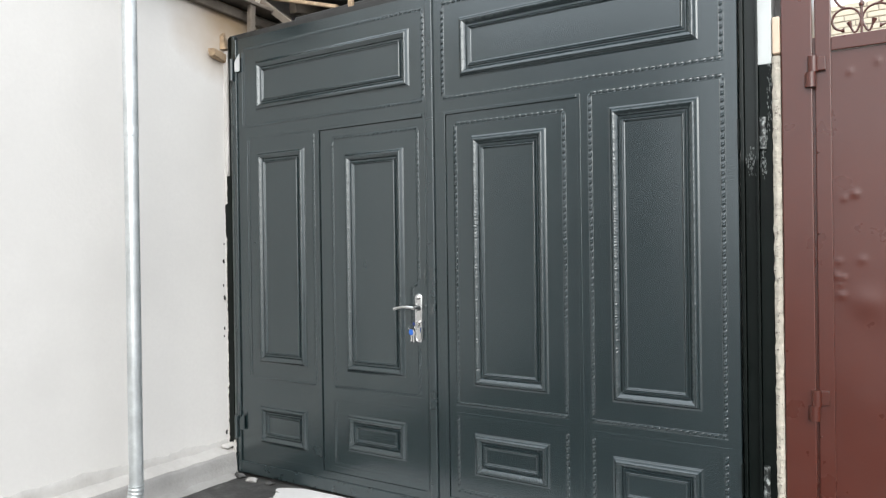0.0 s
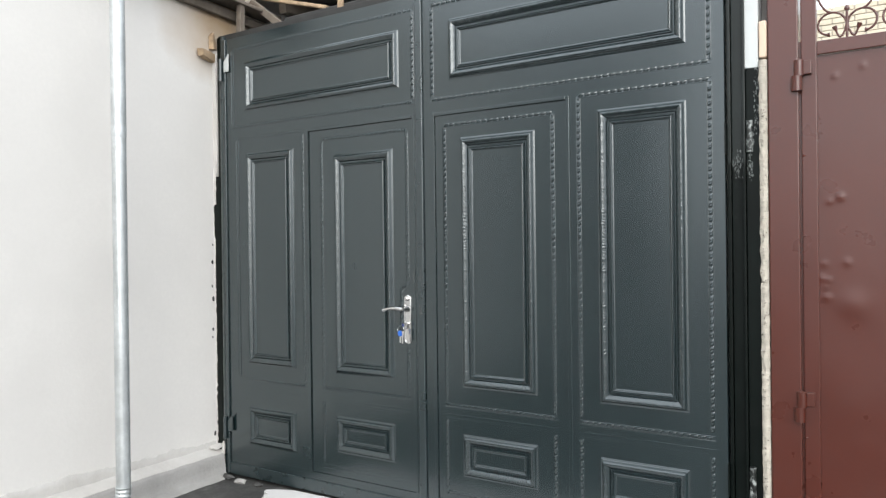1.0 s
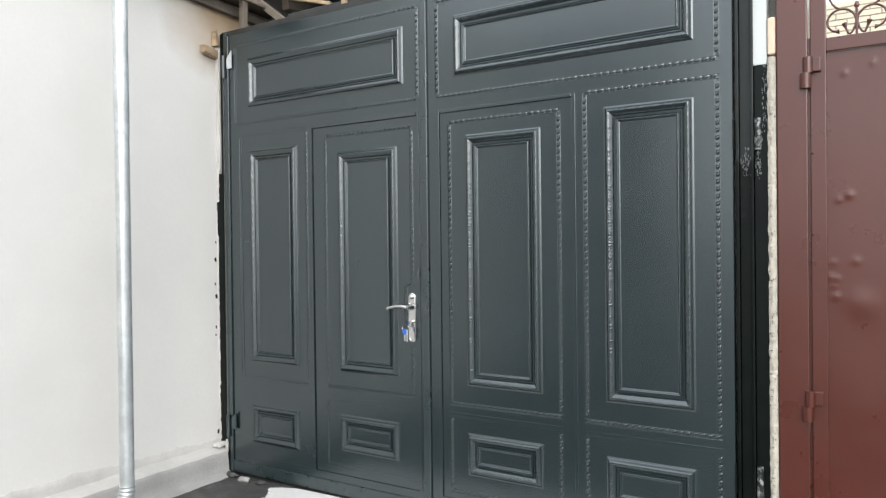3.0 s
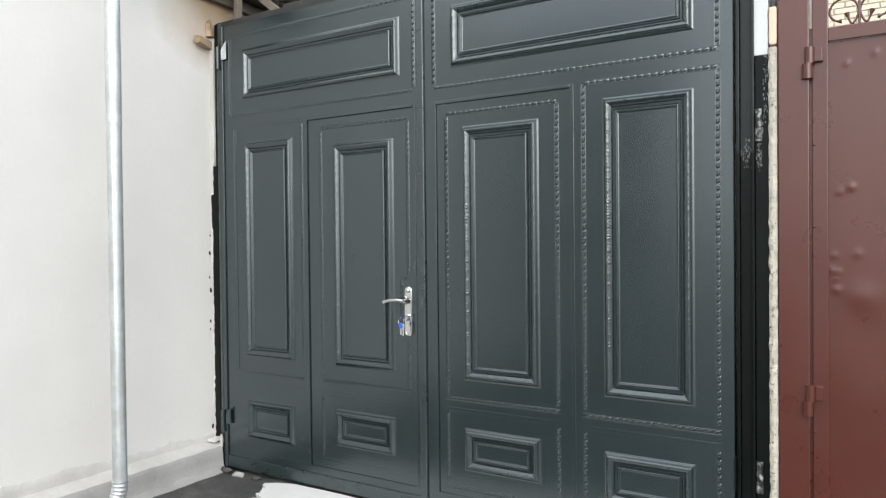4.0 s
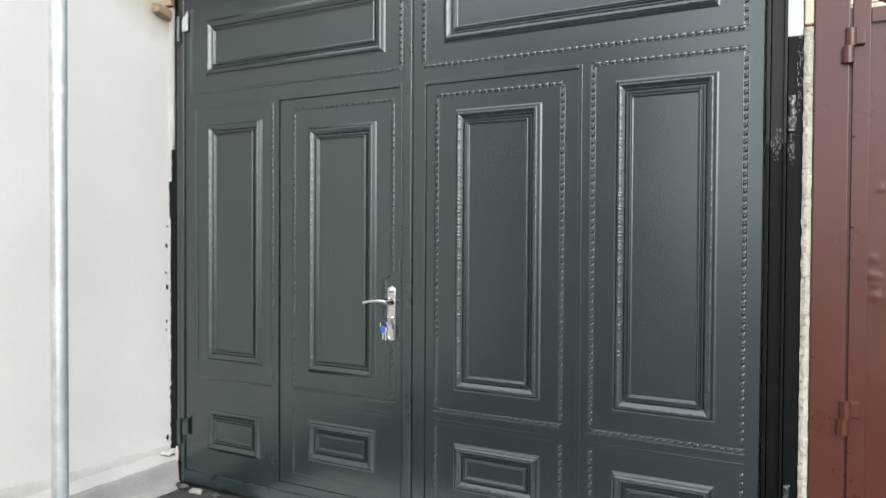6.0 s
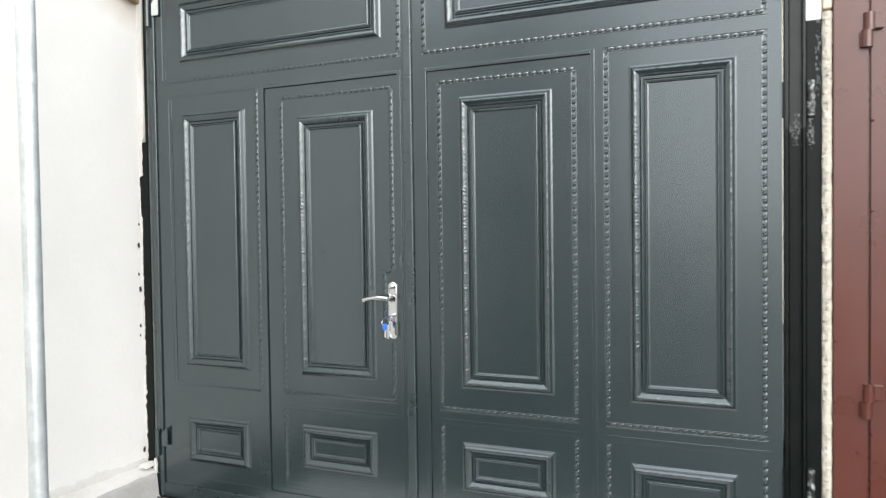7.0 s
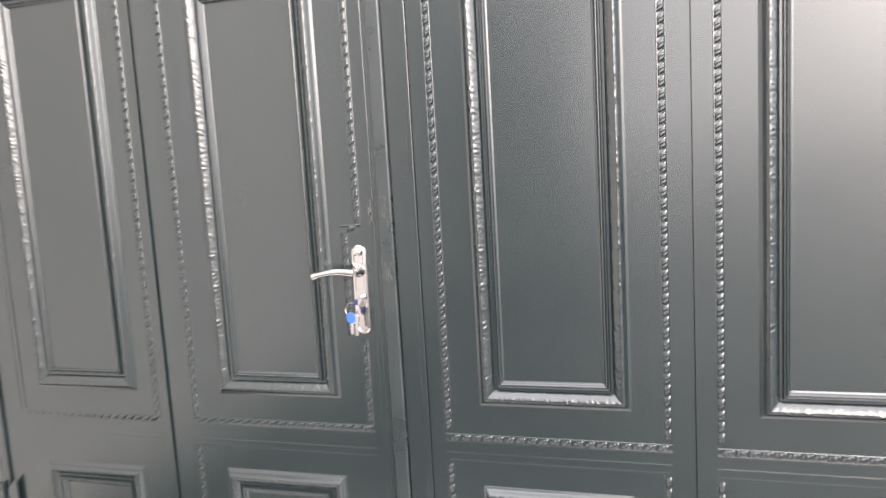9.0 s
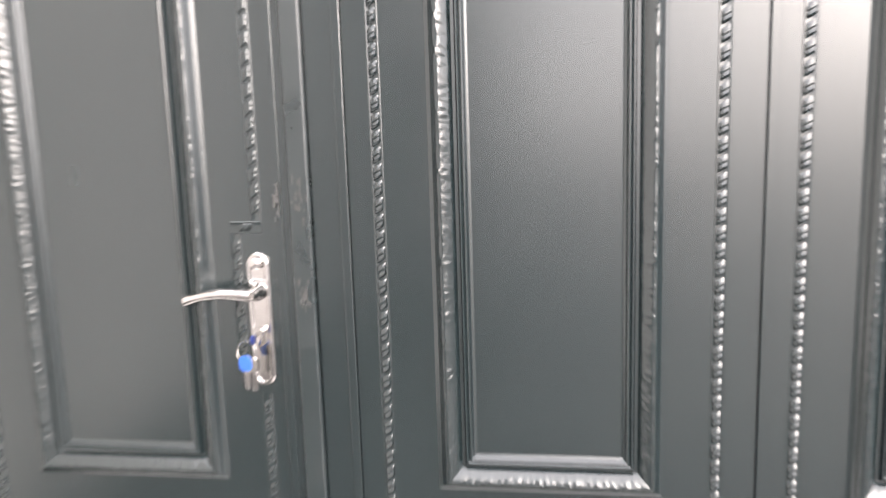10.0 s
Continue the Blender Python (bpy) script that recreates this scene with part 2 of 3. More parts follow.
def rope_frame(rect, y, parent, sides="lrtb", plain="", relief=1.0):
    x0, x1, z0, z1 = rect
    runs = {"l": ((x0, z0 + 0.021), (x0, z1 - 0.021)), "r": ((x1, z0 + 0.021), (x1, z1 - 0.021)),
            "t": ((x0, z1), (x1, z1)), "b": ((x0, z0), (x1, z0))}
    for s in sides:
        part("rope_moulding", rope(*runs[s], y, s not in plain, relief), GATE, parent, smooth=50)


def panel(rect, y, parent):
    part("panel_moulding", moulding(rect, y), GATE, parent, smooth=55)


# ---- ground ----
def ground_height(x, y):
    near = max(0.0, 1 - math.hypot(x, y + 1) / 6)
    return -0.075 + near * 0.012 * noise.noise(Vector((x * 2.1, y * 2.1, 0))) + near * 0.004 * noise.noise(Vector((x * 9, y * 9, 3)))


def ground():
    bm = bmesh.new()
    xs = [-200, -60, -20, -8] + [-4 + 0.1 * i for i in range(91)] + [9, 20, 60, 200]
    ys = [-200, -60, -20, -9] + [-5 + 0.1 * i for i in range(71)] + [5, 9, 20, 60, 200]
    grid = [[bm.verts.new((x, y, ground_height(x, y))) for x in xs] for y in ys]
    for r0, r1 in zip(grid, grid[1:]):
        for i in range(len(xs) - 1):
            bm.faces.new((r0[i], r0[i + 1], r1[i + 1], r1[i]))
    return tagged(link("ground", bm, WET, smooth=60), "damp grey concrete yard ground with darker wet stains", "ground", kind="structure")


def ragged_slab(name, outline, z0, z1, material, label):
    bm = bmesh.new()
    low = [bm.verts.new((x, y, z0)) for x, y in outline]
    high = [bm.verts.new((x, y, z1)) for x, y in outline]
    bm.faces.new(high)
    for i in range(len(outline)):
        j = (i + 1) % len(outline)
        bm.faces.new((low[i], low[j], high[j], high[i]))
    return tagged(link(name, bm, material), label, "pavement", kind="structure")


ground()
edge = []
for i in range(60):
    f = i / 59
    x = -0.98 + 0.16 * math.sin(f * 2.2) + 0.05 * noise.noise(Vector((0, f * 14, 0)))
    edge.append((x, -0.1 - 0.42 * f))
for i in range(30):
    f = i / 29
    edge.append((-0.8 + 2.2 * f, -0.52 + 0.05 * noise.noise(Vector((f * 12, 4, 0)))))
edge += [(1.4, -0.03), (-0.6, -0.02), (-0.84, -0.03), (-0.92, -0.06)]
ragged_slab("cement_patch", edge, -0.1, -0.06, PALE, "pale dry cement patch before the gate on the ground")


# ---- walls that close the yard ----
def wall(name, label, material, *dims):
    return tagged(link(name, boxed(*dims), material), label, "wall", kind="structure")


def plaster_wall():
    """White wall with a slightly uneven face."""
    bm = bmesh.new()
    ys = [-7 + 0.1 * i for i in range(111)]
    zs = [-0.2 + 0.1 * i for i in range(37)]
    front = [[bm.verts.new((-1.49 + 0.006 * noise.noise(Vector((3, y * 1.3, z * 1.1))), y, z)) for y in ys] for z in zs]
    back = [[bm.verts.new((-1.76, y, z)) for y in (ys[0], ys[-1])] for z in (zs[0], zs[-1])]
    for r0, r1 in zip(front, front[1:]):
        for i in range(len(ys) - 1):
            bm.faces.new((r0[i], r0[i + 1], r1[i + 1], r1[i]))
    bm.faces.new((back[0][0], back[0][1], back[1][1], back[1][0]))
    bm.faces.new([back[1][0]] + front[-1] + [back[1][1]])
    bm.faces.new([back[0][0]] + front[0] + [back[0][1]])
    bm.faces.new([r[0] for r in front] + [back[1][0], back[0][0]])
    bm.faces.new([r[-1] for r in front] + [back[1][1], back[0][1]])
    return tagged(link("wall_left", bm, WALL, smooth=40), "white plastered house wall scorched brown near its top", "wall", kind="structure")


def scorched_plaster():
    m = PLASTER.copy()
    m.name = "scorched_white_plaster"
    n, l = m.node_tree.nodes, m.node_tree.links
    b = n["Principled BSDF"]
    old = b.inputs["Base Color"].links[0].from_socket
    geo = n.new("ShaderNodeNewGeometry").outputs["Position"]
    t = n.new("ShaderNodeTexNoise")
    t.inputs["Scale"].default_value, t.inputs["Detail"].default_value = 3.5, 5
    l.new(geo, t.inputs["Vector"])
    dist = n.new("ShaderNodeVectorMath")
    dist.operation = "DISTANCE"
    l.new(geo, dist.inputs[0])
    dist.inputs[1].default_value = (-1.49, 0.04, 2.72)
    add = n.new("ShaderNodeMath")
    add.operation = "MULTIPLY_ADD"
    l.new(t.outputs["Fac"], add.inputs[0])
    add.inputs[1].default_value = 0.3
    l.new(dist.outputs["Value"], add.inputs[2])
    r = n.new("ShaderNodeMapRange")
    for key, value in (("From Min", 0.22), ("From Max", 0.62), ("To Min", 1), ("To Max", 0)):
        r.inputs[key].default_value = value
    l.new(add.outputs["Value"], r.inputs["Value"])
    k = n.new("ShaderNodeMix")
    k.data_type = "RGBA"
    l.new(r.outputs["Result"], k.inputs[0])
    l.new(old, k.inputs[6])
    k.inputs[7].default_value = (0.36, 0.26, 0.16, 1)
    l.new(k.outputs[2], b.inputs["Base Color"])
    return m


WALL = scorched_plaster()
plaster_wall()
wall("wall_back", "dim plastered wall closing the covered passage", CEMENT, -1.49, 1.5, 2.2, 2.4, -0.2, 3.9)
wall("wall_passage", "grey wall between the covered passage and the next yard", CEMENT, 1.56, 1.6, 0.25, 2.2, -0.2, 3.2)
# unseen, added: its end and height set where the gate reflects sky
wall("wall_behind_camera", "unseen grey wall added behind the camera for the gate to reflect", RENDERED, -8, 0.1, -5.2, -4.9, -0.2, 3.75)
wall("wall_right", "grey rendered wall beyond the maroon door", RENDERED, 2.64, 16, 0.0, 0.25, -0.2, 2.7)


def sweep_y(name, section, y0, y1, step, material, label, category, rough=0.006):
    """A low strip along the wall: a cross-section (x, z) carried along y with an uneven surface."""
    bm = bmesh.new()
    n = int((y1 - y0) / step)
    rows = []
    for i in range(n + 1):
        y = y0 + (y1 - y0) * i / n
        rows.append([bm.verts.new((x + rough * noise.noise(Vector((x * 7, y * 9, z * 7 + 1))) + rough * 0.5 * noise.noise(Vector((y * 31, k, 2))), y,
                                   z + rough * noise.noise(Vector((x * 5 + 9, y * 11, k))))) for k, (x, z) in enumerate(section)])
    for a, b in zip(rows, rows[1:]):
        for k in range(len(section) - 1):
            bm.faces.new((a[k], a[k + 1], b[k + 1], b[k]))
    bm.faces.new(rows[0])
    bm.faces.new(rows[-1])
    return tagged(link(name, bm, material, smooth=45), label, category, kind="structure")


sweep_y("plinth_ledge", ((-1.5, -0.2), (-1.5, 0.096), (-1.484, 0.092), (-1.455, 0.080), (-1.428, 0.067), (-1.416, 0.058), (-1.410, 0.044), (-1.408, 0.0), (-1.404, -0.05), (-1.385, -0.072), (-1.38, -0.2)),
        -6.9, -0.012, 0.03, CEMENT, "low grey cement ledge along the wall foot", "ledge", 0.006)
# light from above put into the colour: a paler strip over the ledge
sweep_y("lit_ledge_top", ((-1.498, 0.085), (-1.496, 0.100), (-1.480, 0.096), (-1.455, 0.084), (-1.430, 0.071), (-1.419, 0.063), (-1.421, 0.052)),
        -6.9, -0.014, 0.03, SKIM, "ledge top in a paler colour that stands for light from above", "ledge", 0.006)
sweep_y("mortar_fillet", ((-1.415, -0.2), (-1.415, -0.045), (-1.398, -0.053), (-1.378, -0.062), (-1.36, -0.072), (-1.35, -0.2)),
        -4.5, -0.06, 0.03, CEMENT, "pale dry mortar fillet at the foot of the ledge", "ledge", 0.012)


def skim_band():
    """Thin damp skim above the ledge with a ragged top edge."""
    bm = bmesh.new()
    rows = []
    for i in range(600):
        y = -6.5 + 6.49 * i / 599
        top = 0.122 + 0.014 * noise.noise(Vector((1, y * 5, 0))) + 0.012 * noise.noise(Vector((5, y * 17, 0))) + 0.009 * noise.noise(Vector((8, y * 55, 0))) + 0.035 * min(1, -y)
        rows.append([bm.verts.new((x, y, z)) for x, z in ((-1.50, 0.09), (-1.482, 0.09), (-1.4835, top - 0.03), (-1.4865, top), (-1.50, top + 0.012))])
    for a, b in zip(rows, rows[1:]):
        for k in range(4):
            bm.faces.new((a[k], a[k + 1], b[k + 1], b[k]))
    return tagged(link("damp_skim", bm, SKIM, smooth=50), "damp grey plaster band with a ragged top edge", "trim", kind="structure")


skim_band()


# ---- downpipe ----
def downpipe(x, y):
    e = base("downpipe", (x, y, -0.06), "galvanised steel downpipe standing off the white wall", "downpipe")
    tube_bm = tubed([(x, y, z) for z in (0.11, 1.0, 1.86)], 0.0335, 32)
    part("lower_tube", tube_bm, ZINC, e, smooth=40)
    part("upper_tube", tubed([(x, y, z) for z in (1.86, 2.6, 3.36)], 0.0347, 32), ZINC, e, smooth=40)
    part("joint_collar", tubed([(x, y, z) for z in (1.83, 1.835, 1.875, 1.88)], [0.0347, 0.0355, 0.0355, 0.0347], 32), ZINC, e, smooth=40)
    path, radii = [], []
    for i in range(46):
        f = i / 45
        a = f * radians(58)
        path.append((x - 0.03 * (1 - math.cos(a)), y - 0.12 * (1 - math.cos(a)), 0.135 - 0.16 * math.sin(a) * 1.1))
        radii.append(0.0345 + 0.003 * (0.5 + 0.5 * math.cos(2 * math.pi * f * 9)))
    part("ribbed_elbow", tube(bmesh.new(), path, radii, 28), ZINC, e, "ribbed galvanised elbow", smooth=60)
    bm = bmesh.new()
    tube(bm, [(x + 0.048 * math.cos(a), y + 0.048 * math.sin(a), 2.72) for a in (2 * math.pi * k / 24 for k in range(25))], 0.004, 6)
    tube(bm, [(x - 0.046, y, 2.72), (-1.5, y, 2.72)], 0.005, 8)
    part("wall_bracket", bm, ZINC, e, smooth=50)
    return e


downpipe(-1.185, -0.83)


# ---- gate ----
def gate_frame():
    e = base("gate_frame", (0, 0.05, -0.07), "dark painted steel gate frame of posts and top rail", "gate frame", kind="structure")
    part("post", boxed(-1.462, -1.428, 0.012, 0.09, -0.07, 2.56, bevel=0.004), BLACK, e)
    part("post", boxed(-1.424, -1.40, 0.004, 0.09, -0.07, 2.56, bevel=0.004), RAIL, e)
    part("post_edge", boxed(-1.4275, -1.4245, 0.0, 0.08, 0.05, 2.3), BARE, e, "bare pale metal edge")
    part("top_rail", boxed(-1.47, 1.50, 0.03, 0.10, 2.535, 2.575, bevel=0.004), SOOT, e, "dark dusty top rail")
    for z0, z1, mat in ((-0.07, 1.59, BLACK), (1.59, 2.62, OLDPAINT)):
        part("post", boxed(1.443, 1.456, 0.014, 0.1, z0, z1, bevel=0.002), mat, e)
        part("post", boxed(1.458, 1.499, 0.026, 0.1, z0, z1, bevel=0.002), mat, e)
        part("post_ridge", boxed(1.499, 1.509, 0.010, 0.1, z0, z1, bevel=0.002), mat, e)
    part("outer_post", boxed(1.511, 1.557, 0.022, 0.12, -0.07, 1.953, bevel=0.002), BLACK, e, "black brushed post with chips")
    part("outer_post", boxed(1.507, 1.557, 0.020, 0.12, 1.953, 2.3, bevel=0.002), WHITE, e, "unpainted white upper part of the post")
    return e


gate_frame()

TOP, BOTTOM = 2.53, -0.055
LEFT, RIGHT = (-1.393, 0.030, BOTTOM, TOP), (0.0352, 1.436, BOTTOM, TOP)
LEFT_HOLE, RIGHT_HOLE = (-0.722, -0.036, 0.055, 1.922), (0.100, 0.780, 0.055, 1.917)


def lips(parent, hole):
    """Thin folded edges round the wicket's opening."""
    x0, x1, z0, z1 = hole
    part("lip", boxed(x0 - 0.016, x0, -0.0042, 0.004, z0, z1 + 0.016, bevel=0.0018), GATE, parent)
    part("lip", boxed(x1, x1 + 0.016, -0.0026, 0.004, z0, z1 + 0.016, bevel=0.0016), GATE, parent)
    part("lip", boxed(x0, x1, -0.0062, 0.004, z1, z1 + 0.016, bevel=0.0020), GATE, parent)


def gate_leaf_left():
    e = base("gate_leaf", (-0.69, 0.0, BOTTOM), "anthracite pressed-metal gate leaf with a wicket door opening", "gate", "gate leaves")
    part("sheet", ring_plate(LEFT, LEFT_HOLE, 0.0, 0.045), GATE, e)
    lips(e, LEFT_HOLE)
    part("astragal", boxed(-0.004, 0.034, -0.012, 0.002, BOTTOM, TOP, bevel=0.005, segments=4), RAIL, e, "scuffed cover strip over the joint")
    part("stile_edge", boxed(-1.393, -1.368, -0.010, 0.0, BOTTOM, TOP, bevel=0.004, segments=4), GATE, e)
    part("bottom_rail", boxed(-1.37, -0.006, -0.006, 0.0, BOTTOM, 0.012, bevel=0.002), RAIL, e)
    panel((-1.206, -0.117, 2.09, 2.37), 0, e)
    panel((-1.201, -0.838, 0.617, 1.835), 0, e)
    panel((-1.199, -0.842, 0.147, 0.36), 0, e)
    rope_frame((-1.316, -0.03, 2.003, 2.46), 0, e, plain="l", relief=0.8)
    rope_frame((-1.282, -0.768, 0.525, 1.93), 0, e, plain="l", relief=0.6)
    rope_frame((-1.282, -0.768, 0.05, 0.475), 0, e, "tb", plain="tb")
    for z, mat, label in ((2.385, BARELIGHT, "white unpainted weld-on hinge"), (0.25, RAIL, "weld-on hinge painted like the gate")):
        plate = boxed(-1.374, -1.333, -0.017, -0.010, z - 0.05, z + 0.055)
        for v in plate.verts:
            if v.co.z > z and v.co.x < -1.35:
                v.co.z -= 0.045
        bmesh.ops.bevel(plate, geom=plate.edges[:], offset=0.002, segments=2, affect="EDGES")
        h = part("hinge_plate", plate, mat, e, label)
        part("hinge_barrel", tubed([(-1.398, -0.018, z - 0.1), (-1.398, -0.018, z + 0.03)], 0.011, 14), RAIL, h, smooth=40)
    return e


def gate_leaf_right():
    e = base("gate_leaf", (0.74, 0.0, BOTTOM), "anthracite pressed-metal gate leaf with a false door field", "gate", "gate leaves")
    part("sheet", ring_plate(RIGHT, RIGHT_HOLE, 0.0, 0.045), GATE, e)
    lips(e, RIGHT_HOLE)
    x0, x1, z0, z1 = RIGHT_HOLE
    part("false_door", boxed(x0 + 0.0006, x1 - 0.0006, 0.003, 0.04, z0 + 0.0006, z1 - 0.0006), GATE, e)
    part("bottom_rail", boxed(0.042, 1.43, -0.006, 0.0, BOTTOM, 0.012, bevel=0.002), RAIL, e)
    panel((0.19, 1.286, 2.09, 2.37), 0, e)
    panel((0.247, 0.624, 0.613, 1.795), 0.003, e)
    panel((0.929, 1.286, 0.61, 1.85), 0, e)
    panel((0.247, 0.624, 0.187, 0.376), 0.003, e)
    panel((0.929, 1.286, 0.16, 0.367), 0, e)
    rope_frame((0.087, 1.379, 1.998, 2.46), 0, e)
    rope_frame((0.152, 0.715, 0.514, 1.868), 0.003, e)
    rope_frame((0.152, 0.715, 0.094, 0.462), 0.003, e, plain="t")
    rope_frame((0.838, 1.381, 0.512, 1.928), 0, e)
    rope_frame((0.838, 1.381, 0.08, 0.46), 0, e, plain="t")
    for z in (1.69, 0.36):
        h = part("hinge_plate", boxed(1.437, 1.442, -0.01, 0.03, z - 0.06, z + 0.06), BLACK, e, "chipped black hinge")
        part("hinge_barrel", tubed([(1.524, 0.012, z - 0.06), (1.524, 0.012, z), (1.524, 0.012, z + 0.06)], 0.012, 14), CHIPPED, h, smooth=40)
    return e


def wicket_door():
    e = base("wicket_door", (-0.38, 0.006, 0.059), "anthracite wicket door in the gate leaf with bright lever handle", "door")
    x0, x1, z0, z1 = LEFT_HOLE
    part("slab", boxed(x0 + 0.0007, x1 - 0.0012, 0.004, 0.042, z0 + 0.001, z1 - 0.0012, bevel=0.0006), GATE, e)
    panel((-0.540, -0.163, 0.617, 1.775), 0.004, e)
    panel((-0.539, -0.165, 0.192, 0.375), 0.004, e)
    rope_frame((-0.634, -0.072, 0.525, 1.87), 0.004, e, "ltb", relief=0.8)
    rope_frame((-0.634, -0.072, 0.10, 0.459), 0.004, e, "ltb", plain="tb", relief=0.5)
    # the strip steps aside round the lock
    for a, b in (((-0.072, 1.107), (-0.072, 1.85)), ((-0.112, 1.085), (-0.072, 1.085)), ((-0.112, 0.80), (-0.112, 1.065)), ((-0.072, 0.546), (-0.072, 0.77))):
        part("rope_moulding", rope(a, b, 0.004, relief=0.5), GATE, e, smooth=50)
    # lock plate, rounded at both ends
    cx, y = -0.073, 0.006
    bm = bmesh.new()
    loops = []
    for dy, grow in ((0, 0), (-0.007, 0), (-0.010, -0.003), (-0.010, -0.007), (-0.0075, -0.0095)):
        ring = []
        for cz, half in ((1.041 - 0.021, 0), (0.796 + 0.021, 1)):
            for k in range(11):
                a = math.pi * k / 10 + half * math.pi
                r = 0.021 + grow
                ring.append(bm.verts.new((cx + r * math.cos(a), y + dy, cz + r * math.sin(a))))
        loops.append(ring)
    for a, b in zip(loops, loops[1:]):
        for k in range(len(a)):
            bm.faces.new((a[k], a[(k + 1) % len(a)], b[(k + 1) % len(a)], b[k]))
    bm.faces.new(loops[-1])
    plate = part("lock_plate", bm, CHROME, e, "bright nickel lock plate", smooth=40)
    part("plate_cap", tubed([(cx, -0.004, 1.022), (cx, -0.012, 1.022), (cx, -0.015, 1.022)], [0.011, 0.011, 0.007], 16), CHROME, plate, smooth=40)
    bm = bmesh.new()
    tube(bm, [(cx, 0.0, 0.972), (cx, -0.012, 0.972), (cx, -0.018, 0.972), (cx, -0.05, 0.972)], [0.017, 0.017, 0.011, 0.010], 18)
    lever = [(cx + 0.004 - 0.118 * f, -0.05 - 0.004 * math.sin(f * 3), 0.972 + 0.006 * math.sin(f * math.pi) - 0.008 * f * f) for f in (i / 14 for i in range(15))]
    tube(bm, lever, [0.0105 - 0.003 * (i / 14) + (0.002 if i > 12 else 0) for i in range(15)], 14)
    part("lever_handle", bm, CHROME, e, "bright nickel lever", smooth=45)
    bm = tubed([(cx, -0.002, 0.898), (cx, -0.015, 0.898)], 0.0088, 16)
    box(bm, cx - 0.005, cx + 0.005, -0.014, -0.003, 0.872, 0.898, bevel=0.002)
    part("lock_cylinder", bm, CHROME, e, "nickel profile cylinder", smooth=40)
    return e


def key_bunch():
    cx = -0.073
    e = base("key_bunch", (cx, -0.02, 0.80), "key bunch with blue key heads hanging from the lock", "keys")
    k = part("key", boxed(cx - 0.0015, cx + 0.0015, -0.03, -0.014, 0.893, 0.902), CHROME, e)
    head = bmesh.new()
    tube(head, [(cx - 0.002, -0.042, 0.893), (cx + 0.002, -0.042, 0.893)], 0.008, 12)
    part("key_head", head, NAVY, k, "dark blue plastic key head", smooth=40)
    bm = bmesh.new()
    tube(bm, [(cx - 0.012 + 0.017 * math.cos(a), -0.045 + 0.004 * math.sin(a), 0.874 + 0.017 * math.sin(a)) for a in (2 * math.pi * i / 20 for i in range(21))], 0.0011, 6)
    part("ring", bm, CHROME, e, "thin steel ring", smooth=60)
    for dx, lean, zt, col in ((-0.014, 0.010, 0.866, BLUE), (-0.002, -0.004, 0.862, CHROME)):
        bm = bmesh.new()
        outline = [(-0.005, 0), (-0.0095, -0.004), (-0.0115, -0.012), (-0.0105, -0.022), (-0.006, -0.027), (0.006, -0.027), (0.0105, -0.022), (0.0115, -0.012), (0.0095, -0.004), (0.005, 0)]
        sides = [[bm.verts.new((cx + dx + x - lean * z * 8, yy, zt + z)) for x, z in outline] for yy in (-0.049 + dx * 0.2, -0.043 + dx * 0.2)]
        bm.faces.new(sides[0])
        bm.faces.new(sides[1][::-1])
        for i in range(len(outline)):
            j = (i + 1) % len(outline)
            bm.faces.new((sides[0][i], sides[0][j], sides[1][j], sides[1][i]))
        k = part("key_head", bm, col, e, "bright blue plastic key head" if col is BLUE else "flat steel key head")
        low = zt - 0.027
        blade = bmesh.new()
        box(blade, cx + dx - 0.004 + 0.003, cx + dx + 0.005 + 0.003, -0.048 + dx * 0.2, -0.0455 + dx * 0.2, low - 0.032, low, bevel=0.0008)
        for i in range(4):
            box(blade, cx + dx - 0.005 + 0.003, cx + dx - 0.0035 + 0.003, -0.048 + dx * 0.2, -0.0455 + dx * 0.2, low - 0.029 + 0.007 * i, low - 0.026 + 0.007 * i)
        part("key_blade", blade, CHROME, k, "steel key blade")
    return e


gate_leaf_left()
gate_leaf_right()
wicket_door()
key_bunch()


# ---- smeared paint and foam marks beside the gate ----
def paint_smear():
    """Black paint run over the wall edge beside the post, with a ragged border."""
    bm = bmesh.new()
    rows = []
    for i in range(260):
        z = 0.075 + (1.72 - 0.075) * i / 259
        wide = 0.0 + 0.012 * noise.noise(Vector((0, z * 9, 4))) + 0.009 * noise.noise(Vector((0, z * 40, 8))) + 0.012 * math.exp(-((z - 1.5) / 0.08) ** 2)
        if z > 1.62:
            wide -= 0.006
        x = -1.478 - max(-0.006, wide)
        if z > 1.55:
            x = max(x, -1.468 - 0.006 * noise.noise(Vector((2, z * 30, 0))))
        rows.append([bm.verts.new(p) for p in ((x, 0.004, z), (x + 0.002, -0.0045, z), (-1.432, -0.004, z), (-1.432, 0.02, z))])
    for a, b in zip(rows, rows[1:]):
        for k in range(3):
            bm.faces.new((a[k], a[k + 1], b[k + 1], b[k]))
    return tagged(link("paint_smear", bm, BLACK, smooth=60), "ragged black paint run along the wall edge", "paint", kind="structure")


